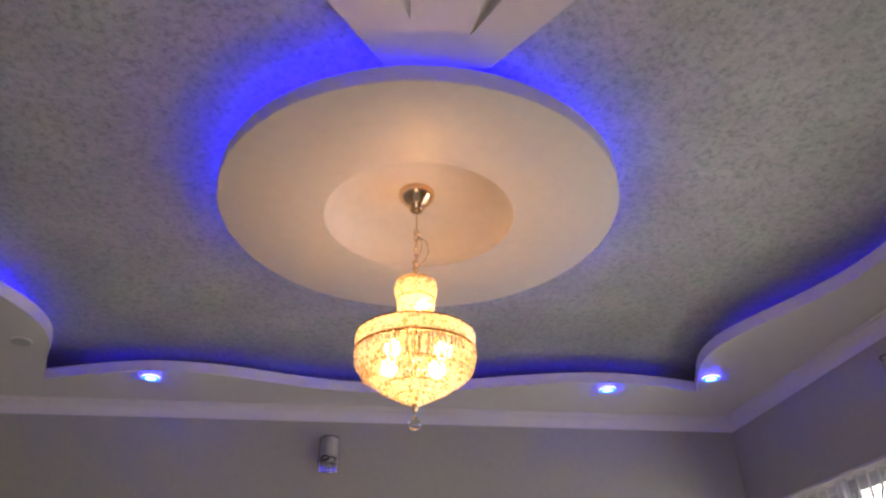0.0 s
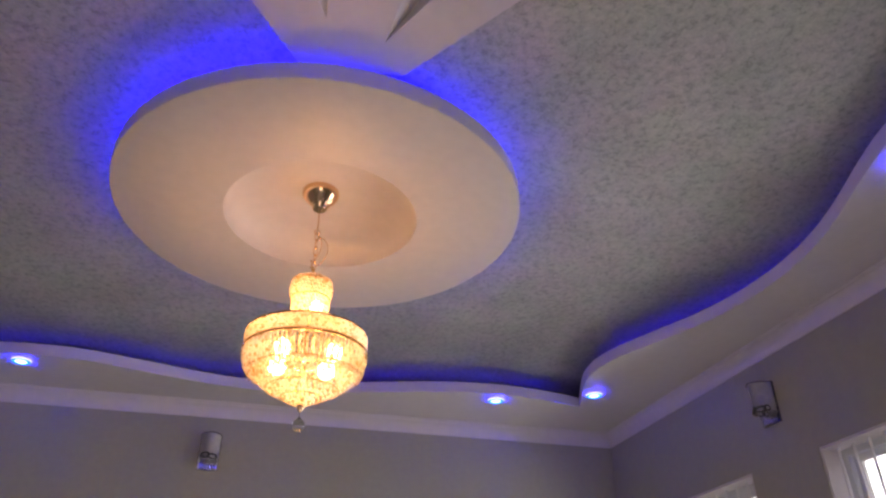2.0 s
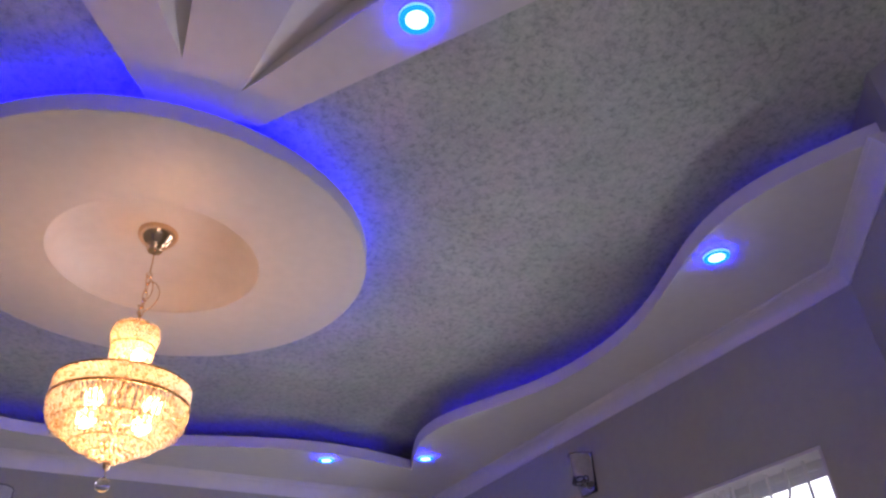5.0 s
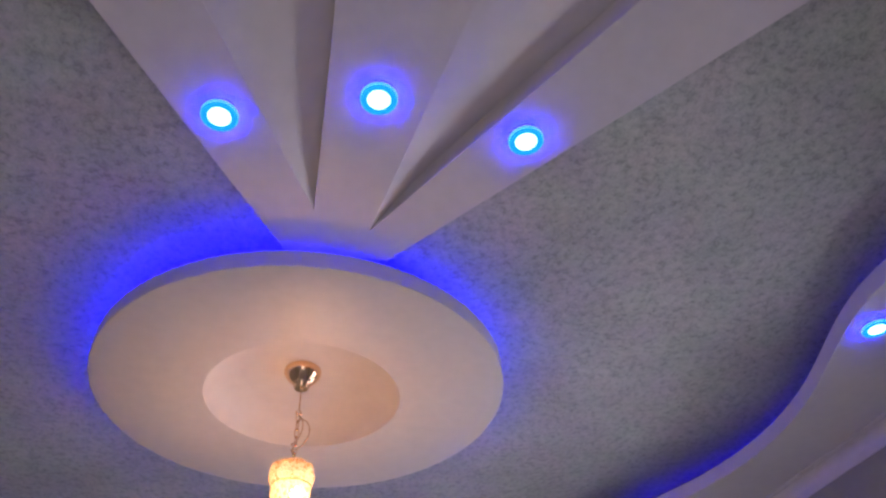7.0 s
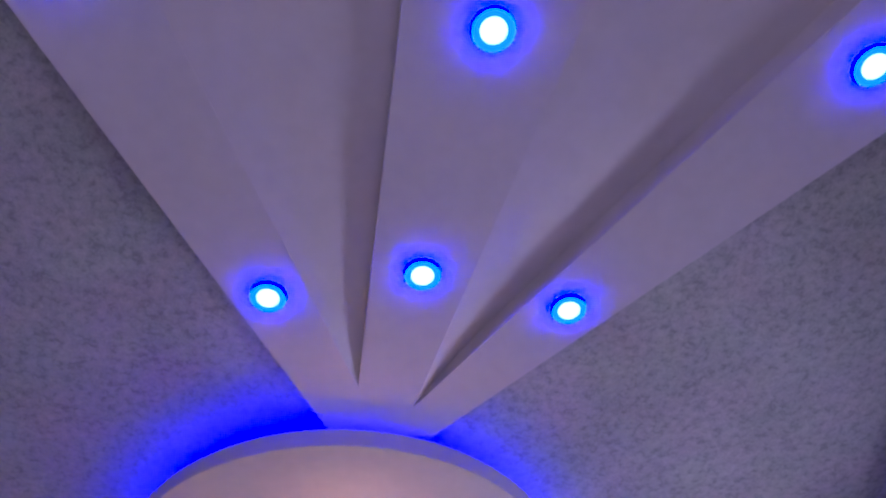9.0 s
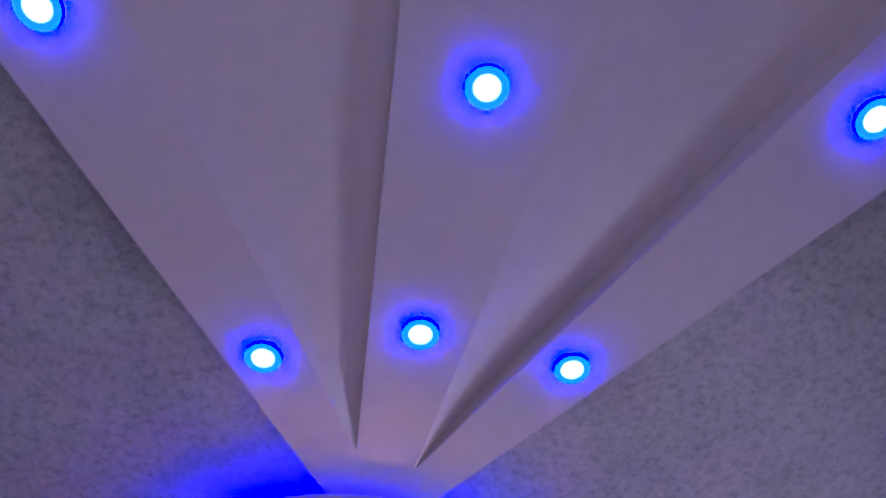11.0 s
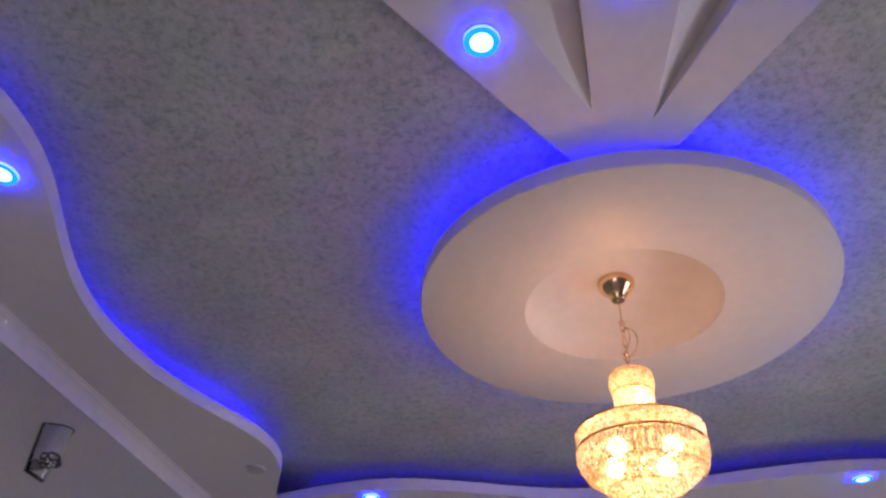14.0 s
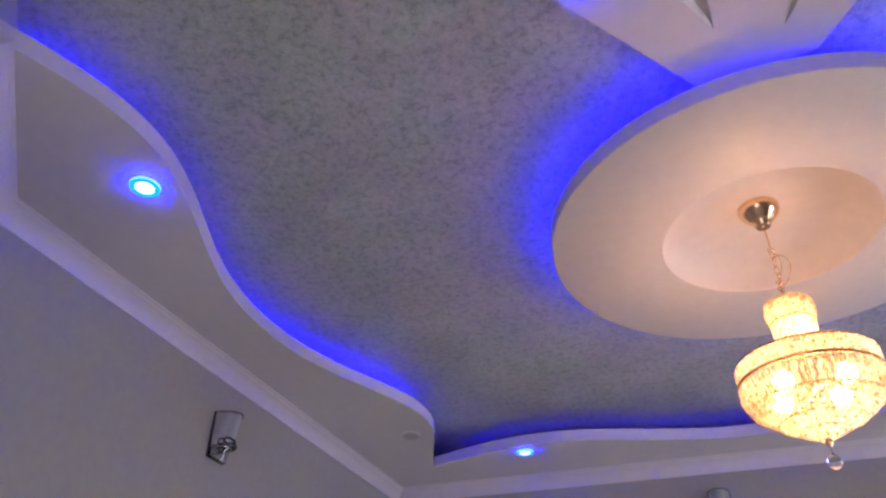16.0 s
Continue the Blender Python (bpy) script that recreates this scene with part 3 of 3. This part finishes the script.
# ---- wall lamps ----
def sconce():
    """Back plate on the wall (at y = 0), lamp towards -y."""
    ob = thing("wall_sconce", Matrix.Identity(4), "small chrome wall sconce with a curved glass shade", "wall lamp", "wall sconces")
    plate = part("back_plate", bevelled(boxes((-0.056, -0.006, -0.100, 0.056, 0.0, 0.100)), 0.0015), MIRROR, ob, "mirror-bright back plate")
    part("plate_edge", boxes((-0.060, -0.009, -0.103, -0.0565, 0.0, 0.103), (0.0565, -0.009, -0.103, 0.060, 0.0, 0.103), (-0.0565, -0.009, 0.1005, 0.0565, 0.0, 0.103), (-0.0565, -0.009, -0.103, 0.0565, 0.0, -0.1005)), DARK, plate, "dark plated edge")
    bm = bmesh.new()
    n, rows = 14, []
    for z, deep in ((-0.050, 0.66), (-0.045, 0.68), (-0.01, 0.80), (0.03, 0.9), (0.085, 1.0), (0.098, 1.0)):
        rows.append([[bm.verts.new((r * math.sin(a) * 0.62, -0.010 - r * 0.92 * deep * math.cos(a), z)) for a in (radians(-86 + 172 * k / n) for k in range(n + 1))] for r in (0.092, 0.087)])
    for p, q in zip(rows, rows[1:]):
        for e in (0, 1):
            for k in range(n):
                bm.faces.new([p[e][k], p[e][k + 1], q[e][k + 1], q[e][k]])
    for end in (rows[0], rows[-1]):
        for k in range(n):
            bm.faces.new([end[0][k], end[0][k + 1], end[1][k + 1], end[1][k]])
    part("shade", bm, SHADE, ob, "curved frosted glass shade", True)
    arc = [(0.094 * 0.62 * math.sin(a), -0.016 - 0.094 * 0.92 * math.cos(a), 0.098) for a in (radians(-84 + 168 * k / 16) for k in range(17))]
    part("top_hoop", tube(arc, 0.0028, 6), DARK, ob)
    for e, up in ((-1, 0.004), (1, -0.004)):
        loop = [(e * (0.021 + 0.022 * math.cos(t)), -0.078 + 0.012 * math.cos(t), up - 0.034 + 0.013 * math.sin(t)) for t in (2 * math.pi * k / 18 for k in range(18))]
        part("scroll", tube(loop, 0.0055, 8, True), DARK, ob, "dark plated scroll", True)
    for e in (-1, 1):
        for deep in (-0.024, -0.054):
            loop = [(e * 0.046, deep + 0.017 * math.cos(t), -0.036 + 0.012 * math.sin(t)) for t in (2 * math.pi * k / 18 for k in range(18))]
            part("scroll", tube(loop, 0.004, 8, True), DARK, ob, "dark plated scroll", True)
    band = [(0.062 * 0.8 * math.sin(a), -0.010 - 0.066 * math.cos(a), -0.048) for a in (radians(-84 + 168 * k / 16) for k in range(17))]
    part("band", tube(band, 0.003, 6), DARK, ob, "dark plated band")
    bm, rows = bmesh.new(), []
    for u in (0.0, 0.5, 1.0):
        row = []
        for k in range(n + 1):
            a = radians(-86 + 172 * k / n)
            front = math.cos(a)
            row.append(bm.verts.new(((0.048 - 0.008 * u) * math.sin(a), -0.010 - (0.060 - 0.016 * u) * front, -0.050 - u * (0.046 + 0.020 * front))))
        rows.append(row)
    for p, q in zip(rows, rows[1:]):
        for k in range(n):
            bm.faces.new([p[k], p[k + 1], q[k + 1], q[k]])
    bmesh.ops.solidify(bm, geom=bm.faces[:], thickness=0.003)
    part("lower_glass", bm, TONGUE, ob, "clear slanting lower glass", True)
    tilt = bevelled(boxes((-0.050, -0.003, -0.022, 0.050, 0.0, 0.022)), 0.001)
    bmesh.ops.transform(tilt, matrix=Matrix.Translation((0, -0.012, -0.074)) @ Matrix.Rotation(radians(-4.0), 4, "X"), verts=tilt.verts[:])
    part("lower_mirror", tilt, MIRROR, ob, "small tilted mirror strip")
    part("lower_wire", tube([(0.040 * math.sin(a), -0.010 - 0.044 * math.cos(a), -0.098 - 0.020 * math.cos(a)) for a in (radians(-86 + 172 * k / 16) for k in range(17))], 0.0022, 6), DARK, ob)
    return ob


first = sconce()
first.matrix_world = Matrix.Translation((-0.325, YN, 2.676)) @ Matrix.Scale(0.94, 4)
copy_thing(first, pose(XE, 2.715, 2.665, 0, 0, -90))
copy_thing(first, pose(XW, 2.405, 2.640, 0, 0, 90))


# ---- windows ----
def window(name, y0, y1):
    ob = tagged(new(name), "white sliding window with painted steel burglar bars", kind="structure")
    ob.location = (XE, (y0 + y1) / 2, (WIN_TOP + WIN_BOTTOM) / 2)
    w, h = (y1 - y0) / 2, (WIN_TOP - WIN_BOTTOM) / 2
    f = 0.03
    part("reveal", boxes((0.004, -w, h - 0.012, T - 0.004, w, h - 0.001), (0.004, -w, -h + 0.001, T - 0.004, w, -h + 0.012), (0.004, -w + 0.001, -h + 0.012, T - 0.004, -w + 0.012, h - 0.012), (0.004, w - 0.012, -h + 0.012, T - 0.004, w - 0.001, h - 0.012)), WHITE, ob, "white plastered reveal")
    a, b = 0.10, 0.15
    part("window_frame", boxes((a, -w + 0.012, h - 0.012 - f, b, w - 0.012, h - 0.012), (a, -w + 0.012, -h + 0.012, b, w - 0.012, -h + 0.012 + f), (a, -w + 0.012, -h + 0.042, b, -w + 0.012 + f, h - 0.042), (a, w - 0.012 - f, -h + 0.042, b, w - 0.012, h - 0.042)), ALU, ob)
    for k, (u0, u1) in enumerate(((-w + 0.042, 0.025), (-0.025, w - 0.042))):
        x0 = 0.107 + 0.019 * k
        s = part("sash", boxes((x0, u0, h - 0.072, x0 + 0.016, u1, h - 0.042), (x0, u0, -h + 0.042, x0 + 0.016, u1, -h + 0.082), (x0, u0, -h + 0.082, x0 + 0.016, u0 + 0.036, h - 0.072), (x0, u1 - 0.036, -h + 0.082, x0 + 0.016, u1, h - 0.072)), ALU, ob)
        pane = part("pane", boxes((x0 + 0.006, u0 + 0.036, -h + 0.082, x0 + 0.010, u1 - 0.036, h - 0.072)), PANE, s)
        pane.visible_shadow = False
    part("transom", boxes((0.102, -w + 0.043, h - 0.275, 0.148, w - 0.043, h - 0.245)), ALU, ob)
    bars = 12
    for k in range(bars):
        y = -w + 2 * w * (k + 0.5) / bars
        kink = 0.03 if k in (2, 8) else 0.0
        pts = [(0.06, y, h - 0.012), (0.06, y, h - 0.10)]
        if kink:
            pts += [(0.06, y + kink, h - 0.15), (0.06, y + kink, h - 0.20), (0.06, y - kink, h - 0.27)]
        pts += [(0.06, y - kink, -h + 0.012)]
        part("bar", tube(pts, 0.006, 8), BARS, ob)
    y = -w + 2 * w * 2.5 / bars
    part("cross_bar", tube([(0.074, y + 0.03, h - 0.205), (0.074, 0.0, h - 0.205)], 0.006, 8), BARS, ob)
    part("cross_bar", tube([(0.074, -w + 0.012, -h + 0.345), (0.074, w - 0.012, -h + 0.345)], 0.006, 8), BARS, ob)
    part("brace", tube([(0.068, y + 0.03, h - 0.19), (0.068, -w + 0.012, h - 0.30)], 0.005, 8), BARS, ob)
    part("brace", tube([(0.068, 0.0, h - 0.24), (0.068, 0.10, h - 0.36)], 0.005, 8), BARS, ob)
    part("mid_bar", boxes((0.05, -0.013, -h + 0.012, 0.078, 0.013, h - 0.012)), BARS, ob)
    return ob


for k, (y0, y1) in enumerate(WINDOWS):
    window("window_%d" % (k + 1), y0, y1)
